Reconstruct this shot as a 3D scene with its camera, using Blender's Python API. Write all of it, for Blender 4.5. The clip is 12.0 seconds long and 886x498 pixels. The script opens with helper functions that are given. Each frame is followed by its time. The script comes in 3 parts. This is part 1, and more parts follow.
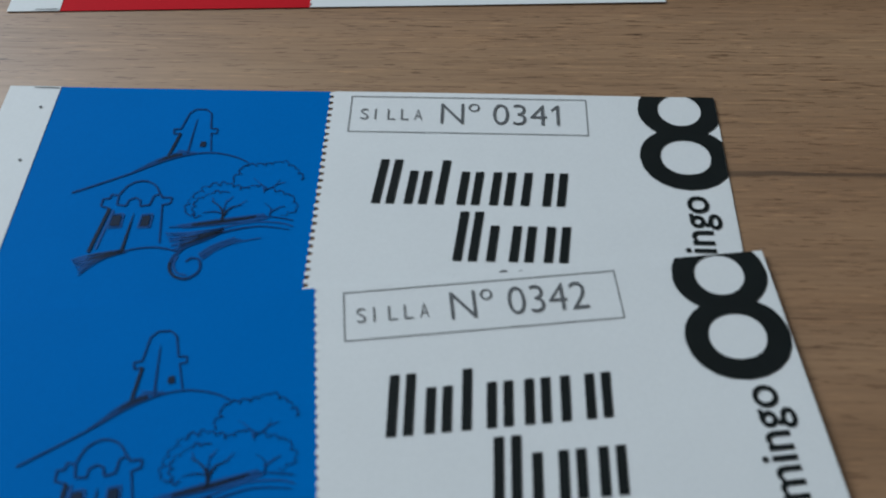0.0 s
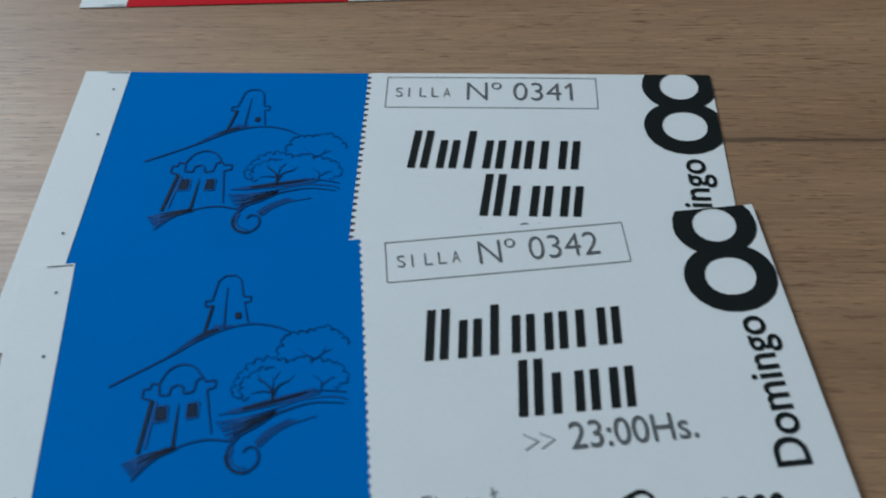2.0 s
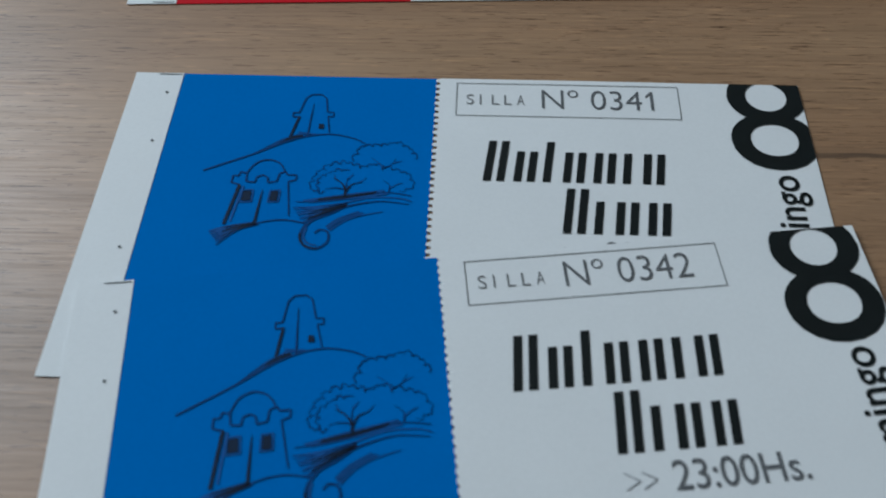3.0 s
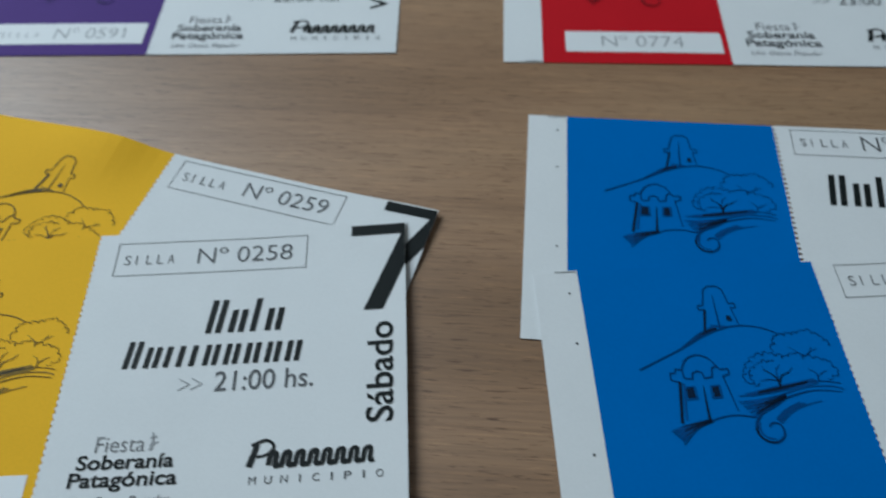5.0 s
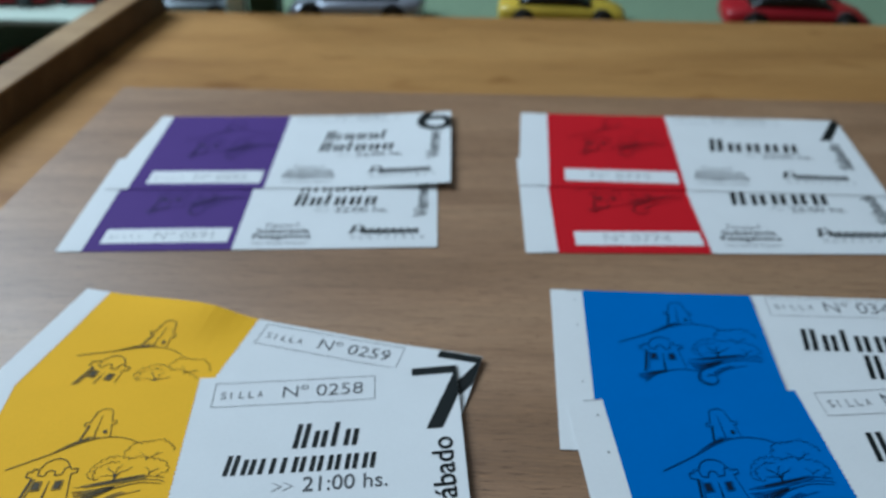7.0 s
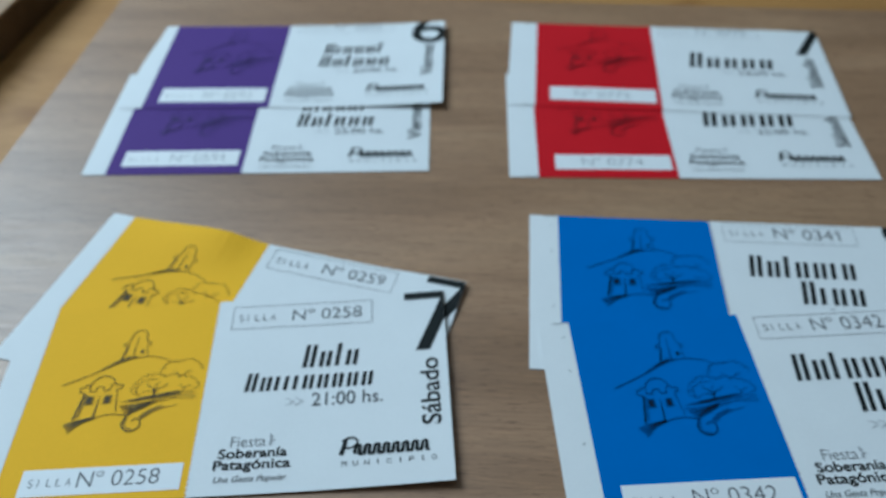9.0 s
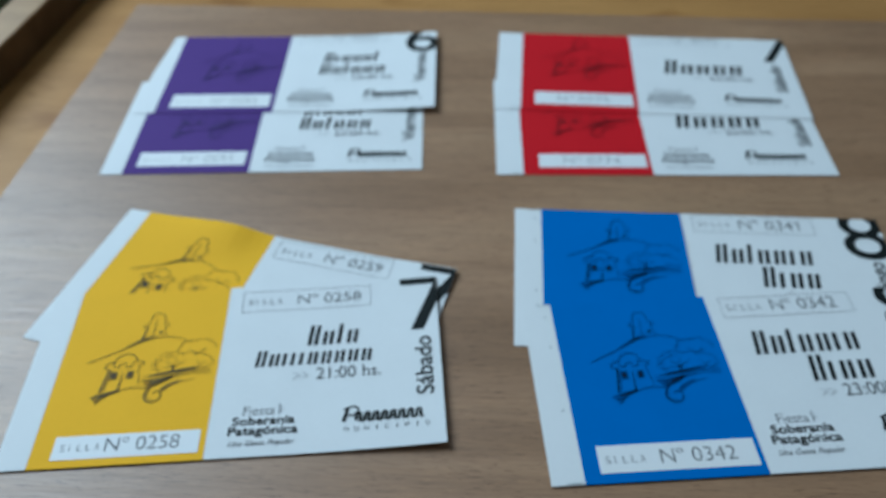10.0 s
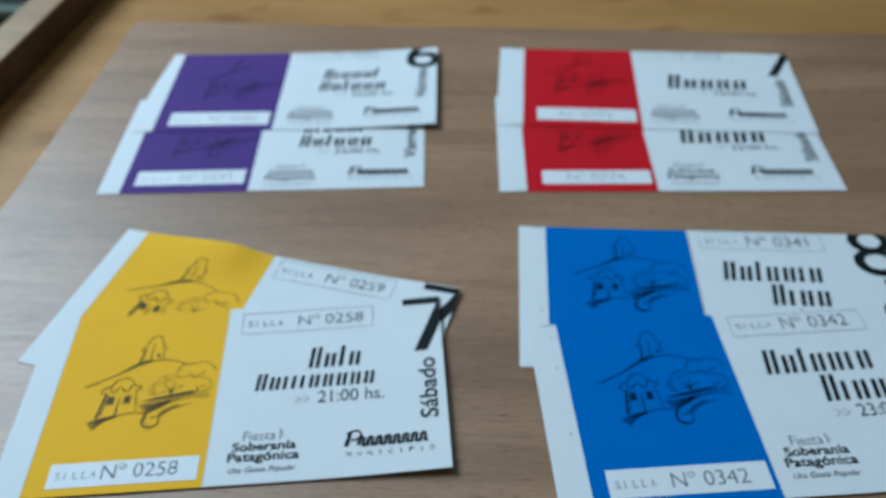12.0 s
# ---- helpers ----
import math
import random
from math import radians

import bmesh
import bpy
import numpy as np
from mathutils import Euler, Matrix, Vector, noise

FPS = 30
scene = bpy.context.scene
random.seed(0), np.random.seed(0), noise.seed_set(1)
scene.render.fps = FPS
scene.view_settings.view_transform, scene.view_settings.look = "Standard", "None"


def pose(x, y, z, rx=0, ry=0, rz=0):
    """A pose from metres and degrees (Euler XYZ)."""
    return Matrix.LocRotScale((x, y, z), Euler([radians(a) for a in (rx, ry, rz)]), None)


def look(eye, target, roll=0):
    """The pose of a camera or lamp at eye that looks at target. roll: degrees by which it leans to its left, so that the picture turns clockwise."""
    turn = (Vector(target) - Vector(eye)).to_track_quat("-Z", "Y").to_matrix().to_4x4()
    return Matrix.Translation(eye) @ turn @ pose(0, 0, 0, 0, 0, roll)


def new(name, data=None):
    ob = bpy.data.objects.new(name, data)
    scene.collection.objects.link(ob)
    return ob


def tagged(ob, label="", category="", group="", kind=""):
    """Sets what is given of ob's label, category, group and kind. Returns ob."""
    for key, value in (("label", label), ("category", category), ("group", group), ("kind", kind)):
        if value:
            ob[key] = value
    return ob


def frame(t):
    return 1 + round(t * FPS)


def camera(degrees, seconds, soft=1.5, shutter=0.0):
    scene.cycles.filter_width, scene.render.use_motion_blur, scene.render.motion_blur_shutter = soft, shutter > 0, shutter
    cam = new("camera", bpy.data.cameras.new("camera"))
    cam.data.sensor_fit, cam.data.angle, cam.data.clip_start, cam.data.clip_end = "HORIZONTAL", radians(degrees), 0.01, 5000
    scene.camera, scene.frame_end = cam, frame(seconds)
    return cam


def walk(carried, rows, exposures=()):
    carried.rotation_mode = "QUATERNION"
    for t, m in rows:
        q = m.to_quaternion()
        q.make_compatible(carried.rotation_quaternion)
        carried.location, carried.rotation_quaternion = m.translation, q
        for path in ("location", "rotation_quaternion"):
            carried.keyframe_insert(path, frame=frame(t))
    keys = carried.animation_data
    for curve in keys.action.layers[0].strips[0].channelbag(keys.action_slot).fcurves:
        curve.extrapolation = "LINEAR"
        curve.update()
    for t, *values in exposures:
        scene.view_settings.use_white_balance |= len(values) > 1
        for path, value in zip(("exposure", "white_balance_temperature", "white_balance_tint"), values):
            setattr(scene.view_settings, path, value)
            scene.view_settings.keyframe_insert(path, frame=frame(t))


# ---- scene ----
cam = camera(54.5, 12.0, soft=2.0, shutter=0.35)
# a phone lens of about 2 mm opening, focused a hand and a half away
cam.data.dof.use_dof, cam.data.dof.focus_distance, cam.data.dof.aperture_fstop = True, 0.212, 13.5
PATH = [
    (0, (0.101, 0.131, 0.147), (0.06, 1.235, -1.519), -1.1),
    (0.5, (0.102, 0.12, 0.15), (0.061, 1.237, -1.51), -0.9),
    (1, (0.104, 0.107, 0.15), (0.055, 1.209, -1.518), -1.5),
    (1.5, (0.106, 0.106, 0.158), (0.028, 1.229, -1.495), -3.1),
    (2, (0.098, 0.106, 0.16), (0.027, 1.239, -1.487), -2.7),
    (2.5, (0.087, 0.11, 0.156), (0.024, 1.231, -1.5), -2.3),
    (2.7, (0.083, 0.117, 0.152), (0.024, 1.235, -1.505), -1.9),
    (4.3, (0.032, 0.099, 0.177), (-0.039, 1.261, -1.449), -0.4),
    (4.5, (0.014, 0.085, 0.178), (-0.072, 1.264, -1.435), -0.7),
    (5, (-0.014, 0.068, 0.19), (-0.139, 1.3, -1.38), -1.9),
    (5.2, (-0.021, 0.067, 0.192), (-0.134, 1.336, -1.349), -1.6),
    (5.4, (-0.029, 0.057, 0.194), (-0.163, 1.382, -1.298), -2.3),
    (5.5, (-0.037, 0.057, 0.193), (-0.163, 1.388, -1.295), -1.7),
    (6, (-0.046, 0.039, 0.208), (-0.189, 1.49, -1.161), -2.1),
    (6.5, (-0.025, 0.007, 0.207), (-0.151, 1.549, -1.06), -1.9),
    (6.9, (-0.027, -0.007, 0.2), (-0.154, 1.677, -0.872), -1.3),
    (7, (-0.03, -0.001, 0.196), (-0.137, 1.673, -0.893), -0.8),
    (7.2, (-0.032, 0.004, 0.2), (-0.152, 1.602, -0.997), -1.1),
    (8.8, (-0.024, 0.0, 0.239), (-0.134, 1.427, -1.157), -1.1),
    (9, (-0.022, -0.008, 0.247), (-0.134, 1.435, -1.134), -1.3),
    (9.5, (-0.012, -0.03, 0.261), (-0.121, 1.443, -1.087), -1.6),
    (10, (-0.019, -0.037, 0.262), (-0.119, 1.424, -1.1), -1.2),
    (10.5, (-0.021, -0.037, 0.262), (-0.111, 1.414, -1.112), -0.9),
    (11, (-0.021, -0.036, 0.265), (-0.107, 1.42, -1.103), -0.8),
    (11.5, (-0.021, -0.033, 0.26), (-0.102, 1.432, -1.099), -0.9),
    (12, (-0.021, -0.031, 0.259), (-0.12, 1.453, -1.078), -1.5),
]
EXPOSURES = [(0, -0.04, 6250, 12), (0.4, 0.0, 6020, 9), (2.7, -0.1, 6050, 10), (4.5, -0.26, 6450, 17), (5, -0.22, 6050, 8), (6, -0.18, 5580, 5), (7, -0.01, 5700, 8), (8.8, 0.0, 5520, 3), (12, 0.08, 5380, 3)]
walk(cam, [(t, look(eye, target, roll)) for t, eye, target, roll in PATH], EXPOSURES)

# ---- light ----
world = bpy.data.worlds.new("room_light")
scene.world = world
world.use_nodes = True
world.node_tree.nodes["Background"].inputs["Color"].default_value = (0.72, 0.88, 1.0, 1)
world.node_tree.nodes["Background"].inputs["Strength"].default_value = 0.25


def window_lamp(name, place, target, wide, high, watts, colour):
    data = bpy.data.lights.new(name, "AREA")
    data.shape, data.size, data.size_y, data.energy, data.color = "RECTANGLE", wide, high, watts, colour
    ob = new(name, data)
    ob.matrix_world = look(place, target)
    return ob


window_lamp("window_daylight", (-1.20, 0.96, 1.15), (0.1, 0.25, 0.0), 1.05, 0.85, 33.6, (0.82, 0.938, 1.0))


# ---- materials ----
def material(name, rough=0.6, metal=0.0, spec=0.4):
    m = bpy.data.materials.new(name)
    m.use_nodes = True
    b = m.node_tree.nodes["Principled BSDF"]
    b.inputs["Roughness"].default_value = rough
    b.inputs["Metallic"].default_value = metal
    b.inputs["Specular IOR Level"].default_value = spec
    return m, m.node_tree.nodes, m.node_tree.links, b


def mottled(name, colour, rough=0.6, spread=0.08, size=60.0, fine=900.0, bump=0.05, metal=0.0, spec=0.4):
    """A surface of one colour with broad mottling, fine grain and slight relief."""
    m, nodes, links, b = material(name, rough, metal, spec)
    co = nodes.new("ShaderNodeTexCoord")
    broad, grain = nodes.new("ShaderNodeTexNoise"), nodes.new("ShaderNodeTexNoise")
    broad.inputs["Scale"].default_value, grain.inputs["Scale"].default_value = size, fine
    broad.inputs["Detail"].default_value = 4
    links.new(co.outputs["Object"], broad.inputs["Vector"])
    links.new(co.outputs["Object"], grain.inputs["Vector"])
    both = nodes.new("ShaderNodeMath")
    both.operation = "ADD"
    links.new(broad.outputs["Fac"], both.inputs[0])
    links.new(grain.outputs["Fac"], both.inputs[1])
    ramp = nodes.new("ShaderNodeMapRange")
    ramp.inputs["From Min"].default_value, ramp.inputs["From Max"].default_value = 0.6, 1.4
    ramp.inputs["To Min"].default_value, ramp.inputs["To Max"].default_value = 1 - spread, 1 + spread
    links.new(both.outputs[0], ramp.inputs["Value"])
    mul = nodes.new("ShaderNodeVectorMath")
    mul.operation = "SCALE"
    mul.inputs[0].default_value = colour
    links.new(ramp.outputs[0], mul.inputs["Scale"])
    links.new(mul.outputs[0], b.inputs["Base Color"])
    bp = nodes.new("ShaderNodeBump")
    bp.inputs["Strength"].default_value, bp.inputs["Distance"].default_value = bump, 0.0004
    links.new(grain.outputs["Fac"], bp.inputs["Height"])
    links.new(bp.outputs[0], b.inputs["Normal"])
    return m


def wood(name, dark, mid, light, rough, bands=9.0, pores=1.0, streak=False, spec=0.45, knots=False):
    """Wood with its grain along x: tonal bands, fine fibre lines and short dark pores."""
    m, nodes, links, b = material(name, rough, 0.0, spec)
    co = nodes.new("ShaderNodeTexCoord")

    def stretched(sx, sy, detail, warp=0.0):
        mp = nodes.new("ShaderNodeMapping")
        mp.inputs["Scale"].default_value = (sx, sy, sy)
        links.new(co.outputs["Object"], mp.inputs["Vector"])
        n = nodes.new("ShaderNodeTexNoise")
        n.inputs["Scale"].default_value, n.inputs["Detail"].default_value = 1.0, detail
        n.inputs["Distortion"].default_value = warp
        links.new(mp.outputs[0], n.inputs["Vector"])
        return n.outputs["Fac"]

    def ramped(source, *stops):
        r = nodes.new("ShaderNodeValToRGB")
        while len(r.color_ramp.elements) < len(stops):
            r.color_ramp.elements.new(0.5)
        for e, (at, c) in zip(r.color_ramp.elements, stops):
            e.position, e.color = at, (*c, 1)
        links.new(source, r.inputs[0])
        return r.outputs["Color"]

    def blended(how, fac, a, c):
        mix = nodes.new("ShaderNodeMix")
        mix.data_type, mix.blend_type = "RGBA", how
        mix.inputs["Factor"].default_value = fac
        links.new(a, mix.inputs["A"])
        links.new(c, mix.inputs["B"])
        return mix.outputs["Result"]

    broad = stretched(2.6, bands * 3.2, 5, 0.6)
    colour = ramped(broad, (0.30, dark), (0.52, mid), (0.72, light))
    fibre = stretched(45.0, 1400.0, 3, 0.2)
    colour = blended("MULTIPLY", 0.5, colour, ramped(fibre, (0.35, (0.76, 0.73, 0.69)), (0.50, (1.0, 1.0, 1.0)), (0.64, (1.14, 1.13, 1.10))))
    figure = stretched(11.0, 130.0, 4, 0.7)
    colour = blended("MULTIPLY", 0.45 * pores, colour, ramped(figure, (0.34, (0.80, 0.77, 0.74)), (0.50, (1.0, 1.0, 1.0)), (0.66, (1.13, 1.12, 1.10))))
    line = stretched(7.0, 420.0, 2, 0.1)
    colour = blended("MULTIPLY", 0.25 * pores, colour, ramped(line, (0.27, (0.45, 0.38, 0.33)), (0.33, (1, 1, 1)), (0.67, (1, 1, 1)), (0.73, (1.5, 1.46, 1.38))))
    pore = stretched(115.0, 2100.0, 2, 0.2)
    colour = blended("MULTIPLY", 0.85 * pores, colour, ramped(pore, (0.315, (0.38, 0.29, 0.23)), (0.36, (1, 1, 1)), (0.62, (1, 1, 1)), (0.70, (1.40, 1.38, 1.32))))
    short = stretched(210.0, 2300.0, 1, 0.2)
    colour = blended("MULTIPLY", 0.65 * pores, colour, ramped(short, (0.28, (0.38, 0.30, 0.24)), (0.335, (1, 1, 1))))
    patch = stretched(3.2, 7.0, 3)
    colour = blended("MULTIPLY", 0.7, colour, ramped(patch, (0.34, (0.80, 0.77, 0.74)), (0.66, (1.12, 1.12, 1.12))))
    if knots:
        spot = stretched(20.0, 48.0, 1, 0.8)
        colour = blended("MULTIPLY", 0.6, colour, ramped(spot, (0.26, (0.62, 0.52, 0.42)), (0.37, (1, 1, 1))))
    if streak:
        # one dark split along the grain near the right-hand side
        apart = nodes.new("ShaderNodeSeparateXYZ")
        links.new(co.outputs["Object"], apart.inputs[0])
        wobble = stretched(30.0, 30.0, 3)

        def figured(how, a, c):
            n = nodes.new("ShaderNodeMath")
            n.operation = how
            for i, v in enumerate((a, c)):
                if isinstance(v, float):
                    n.inputs[i].default_value = v
                else:
                    links.new(v, n.inputs[i])
            return n.outputs[0]

        away = figured("ABSOLUTE", figured("ADD", figured("ADD", apart.outputs["Y"], -0.2515), figured("MULTIPLY", wobble, 0.004)), 0.0)
        uneven = figured("MULTIPLY", stretched(28.0, 90.0, 2), 0.0012)
        thin = figured("LESS_THAN", away, uneven)
        stain = figured("MAXIMUM", figured("ADD", figured("MULTIPLY", away, -250.0), 1.0), 0.0)
        start = figured("GREATER_THAN", apart.outputs["X"], 0.150)
        mask = figured("MULTIPLY", figured("MAXIMUM", figured("MULTIPLY", thin, 0.7), figured("MULTIPLY", stain, 0.14)), start)
        mix = nodes.new("ShaderNodeMix")
        mix.data_type = "RGBA"
        mix.inputs["B"].default_value = (0.07, 0.042, 0.026, 1)
        links.new(mask, mix.inputs["Factor"])
        links.new(colour, mix.inputs["A"])
        colour = mix.outputs["Result"]
    links.new(colour, b.inputs["Base Color"])
    bp = nodes.new("ShaderNodeBump")
    gloss = nodes.new("ShaderNodeMapRange")
    gloss.inputs["From Min"].default_value, gloss.inputs["From Max"].default_value = 0.3, 0.7
    gloss.inputs["To Min"].default_value, gloss.inputs["To Max"].default_value = rough + 0.05, rough - 0.05
    links.new(fibre, gloss.inputs["Value"])
    links.new(gloss.outputs[0], b.inputs["Roughness"])
    bp.inputs["Strength"].default_value, bp.inputs["Distance"].default_value = 0.13, 0.0003
    links.new(fibre, bp.inputs["Height"])
    links.new(bp.outputs[0], b.inputs["Normal"])
    return m


PAPER = mottled("paper", (0.76, 0.772, 0.769), 0.7, 0.03, 45, 1400, 0.06, spec=0.25)
PAPER_WHITE = mottled("paper_panel", (0.78, 0.79, 0.79), 0.6, 0.02, 45, 1400, 0.05)
INK = mottled("black_ink", (0.009, 0.012, 0.012), 0.6, 0.2, 200, 2500, 0.03, spec=0.15)
INK_GREY = mottled("grey_ink", (0.12, 0.125, 0.13), 0.6, 0.25, 300, 2500, 0.03, spec=0.2)
INK_MID = mottled("mid_grey_ink", (0.21, 0.215, 0.22), 0.6, 0.25, 300, 2500, 0.03, spec=0.2)
INK_FAINT = mottled("faint_ink", (0.36, 0.37, 0.38), 0.6, 0.2, 300, 2500, 0.03)
BLUE = mottled("blue_print", (0.000, 0.147, 0.490), 0.7, 0.05, 30, 1400, 0.04, spec=0.03)
YELLOW = mottled("yellow_print", (0.90, 0.488, 0.026), 0.7, 0.05, 30, 1400, 0.04, spec=0.06)
PURPLE = mottled("purple_print", (0.088, 0.043, 0.208), 0.7, 0.05, 30, 1400, 0.04, spec=0.10)
RED = mottled("red_print", (0.54, 0.010, 0.018), 0.7, 0.05, 30, 1400, 0.04, spec=0.08)
LINE_BLUE = mottled("line_on_blue", (0.001, 0.014, 0.042), 0.6, 0.3, 150, 2500, 0.03, spec=0.15)
LINE_YELLOW = mottled("line_on_yellow", (0.075, 0.055, 0.020), 0.6, 0.3, 150, 2500, 0.03, spec=0.15)
LINE_PURPLE = mottled("line_on_purple", (0.040, 0.025, 0.105), 0.6, 0.3, 150, 2500, 0.03, spec=0.15)
LINE_RED = mottled("line_on_red", (0.16, 0.0075, 0.011), 0.6, 0.3, 150, 2500, 0.03, spec=0.15)
MID_BLUE = mottled("stroke_on_blue", (0.001, 0.044, 0.165), 0.6, 0.3, 150, 2500, 0.03, spec=0.1)
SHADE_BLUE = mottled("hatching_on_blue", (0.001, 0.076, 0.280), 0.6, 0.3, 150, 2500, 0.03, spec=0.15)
MID_YELLOW = mottled("stroke_on_yellow", (0.135, 0.088, 0.020), 0.6, 0.3, 150, 2500, 0.03, spec=0.1)
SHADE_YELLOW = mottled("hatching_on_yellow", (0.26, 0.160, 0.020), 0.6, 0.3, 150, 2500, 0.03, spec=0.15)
MID_PURPLE = mottled("stroke_on_purple", (0.062, 0.036, 0.172), 0.6, 0.3, 150, 2500, 0.03, spec=0.1)
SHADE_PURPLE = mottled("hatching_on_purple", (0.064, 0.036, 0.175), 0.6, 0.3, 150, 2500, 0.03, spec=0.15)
MID_RED = mottled("stroke_on_red", (0.25, 0.008, 0.013), 0.6, 0.3, 150, 2500, 0.03, spec=0.1)
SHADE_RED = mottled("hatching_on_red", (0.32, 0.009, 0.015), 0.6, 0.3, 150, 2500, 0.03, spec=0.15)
BOARD = wood("board_oak", (0.242, 0.134, 0.067), (0.322, 0.185, 0.099), (0.388, 0.238, 0.132), 0.47, streak=True, spec=0.74)
PINE = wood("table_pine", (0.35, 0.175, 0.055), (0.42, 0.219, 0.070), (0.47, 0.256, 0.088), 0.5, 7.0, 0.3, spec=0.18, knots=True)
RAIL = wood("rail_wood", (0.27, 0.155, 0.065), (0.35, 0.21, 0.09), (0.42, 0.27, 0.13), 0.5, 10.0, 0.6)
# the rail's wood again, with the shade on its sides painted in
RAIL_SHADED = wood("rail_shaded_wood", (0.085, 0.048, 0.020), (0.125, 0.072, 0.032), (0.17, 0.100, 0.046), 0.55, 10.0, 0.6, spec=0.25)
GREEN = mottled("green_paint", (0.20, 0.285, 0.18), 0.6, 0.12, 12, 300, 0.1)
BOX_GREEN = mottled("dark_green_card", (0.05, 0.075, 0.03), 0.6, 0.12, 40, 500, 0.1)
MINT = mottled("mint_paint", (0.52, 0.62, 0.53), 0.5, 0.05, 15, 300, 0.08)
PLASTER = mottled("plaster", (0.42, 0.40, 0.37), 0.85, 0.06, 3, 60, 0.2)
CEILING = mottled("ceiling_paint", (0.75, 0.75, 0.74), 0.9, 0.04, 3, 60, 0.2)
FLOOR = wood("floor_wood", (0.16, 0.09, 0.05), (0.24, 0.14, 0.08), (0.30, 0.18, 0.11), 0.4, 3.0, 0.3)
CAR_RED = mottled("toy_red", (0.36, 0.010, 0.018), 0.28, 0.06, 40, 600, 0.0)
CAR_YELLOW = mottled("toy_yellow", (0.62, 0.44, 0.045), 0.28, 0.06, 40, 600, 0.0)
CAR_SILVER = mottled("toy_silver", (0.42, 0.45, 0.52), 0.30, 0.06, 40, 600, 0.0, 0.5)
CAR_GREY = mottled("toy_grey", (0.20, 0.23, 0.26), 0.32, 0.06, 40, 600, 0.0, 0.3)
GLASS_DARK = mottled("dark_glazing", (0.012, 0.014, 0.014), 0.12, 0.1, 60, 600, 0.0)
RUBBER = mottled("black_rubber", (0.02, 0.02, 0.02), 0.7, 0.2, 300, 2000, 0.1)
CHROME = mottled("wheel_rim", (0.10, 0.10, 0.105), 0.45, 0.05, 300, 2000, 0.0, 0.9)


# ---- helpers for meshes ----
def part(name, bm, mat, parent=None, label=""):
    me = bpy.data.meshes.new(name)
    bm.to_mesh(me)
    bm.free()
    me.materials.append(mat)
    ob = new(name, me)
    if parent is not None:
        ob.parent = parent
    return tagged(ob, label) if label else ob


def empty(name, m):
    ob = new(name)
    ob.empty_display_size = 0.02
    ob.matrix_world = m
    return ob


def box(bm, x0, x1, y0, y1, z0, z1, bevel=0.0):
    r = bmesh.ops.create_cube(bm, size=1.0, matrix=Matrix.Translation(((x0 + x1) / 2, (y0 + y1) / 2, (z0 + z1) / 2))
                              @ Matrix.Diagonal((x1 - x0, y1 - y0, z1 - z0, 1)))
    if bevel:
        edges = {e for v in r["verts"] for e in v.link_edges}
        bmesh.ops.bevel(bm, geom=list(edges), offset=bevel, segments=3, affect="EDGES", profile=0.5)
    return bm


# ---- the setting ----
def slab(name, x0, x1, y0, y1, z0, z1, mat, label, category, bevel=0.0):
    return tagged(part(name, box(bmesh.new(), x0, x1, y0, y1, z0, z1, bevel), mat), label, category, kind="structure")


slab("floor", -1.35, 2.2, -2.2, 2.2, -0.86, -0.76, FLOOR, "brown wooden floor of the room", "floor")
slab("ceiling", -1.35, 2.2, -2.2, 2.2, 1.75, 1.85, CEILING, "plain white ceiling", "ceiling")
slab("wall_north", -1.35, 2.2, 2.2, 2.3, -0.86, 1.85, PLASTER, "plain pale plaster wall", "wall")
slab("wall_south", -1.35, 2.2, -2.3, -2.2, -0.86, 1.85, PLASTER, "plain pale plaster wall", "wall")
slab("wall_east", 2.2, 2.3, -2.3, 2.3, -0.86, 1.85, PLASTER, "plain pale plaster wall", "wall")


def west_wall():
    """The wall with the window's opening: four blocks round the hole."""
    bm = bmesh.new()
    box(bm, -1.45, -1.35, -2.3, 0.38, -0.86, 1.85)
    box(bm, -1.45, -1.35, 1.54, 2.3, -0.86, 1.85)
    box(bm, -1.45, -1.35, 0.38, 1.54, -0.86, 0.66)
    box(bm, -1.45, -1.35, 0.38, 1.54, 1.64, 1.85)
    tagged(part("wall_west", bm, PLASTER), "plain pale plaster wall with a window opening", "wall", kind="structure")


west_wall()

BOARD_TOP, TABLE_TOP = -0.0006, -0.0046


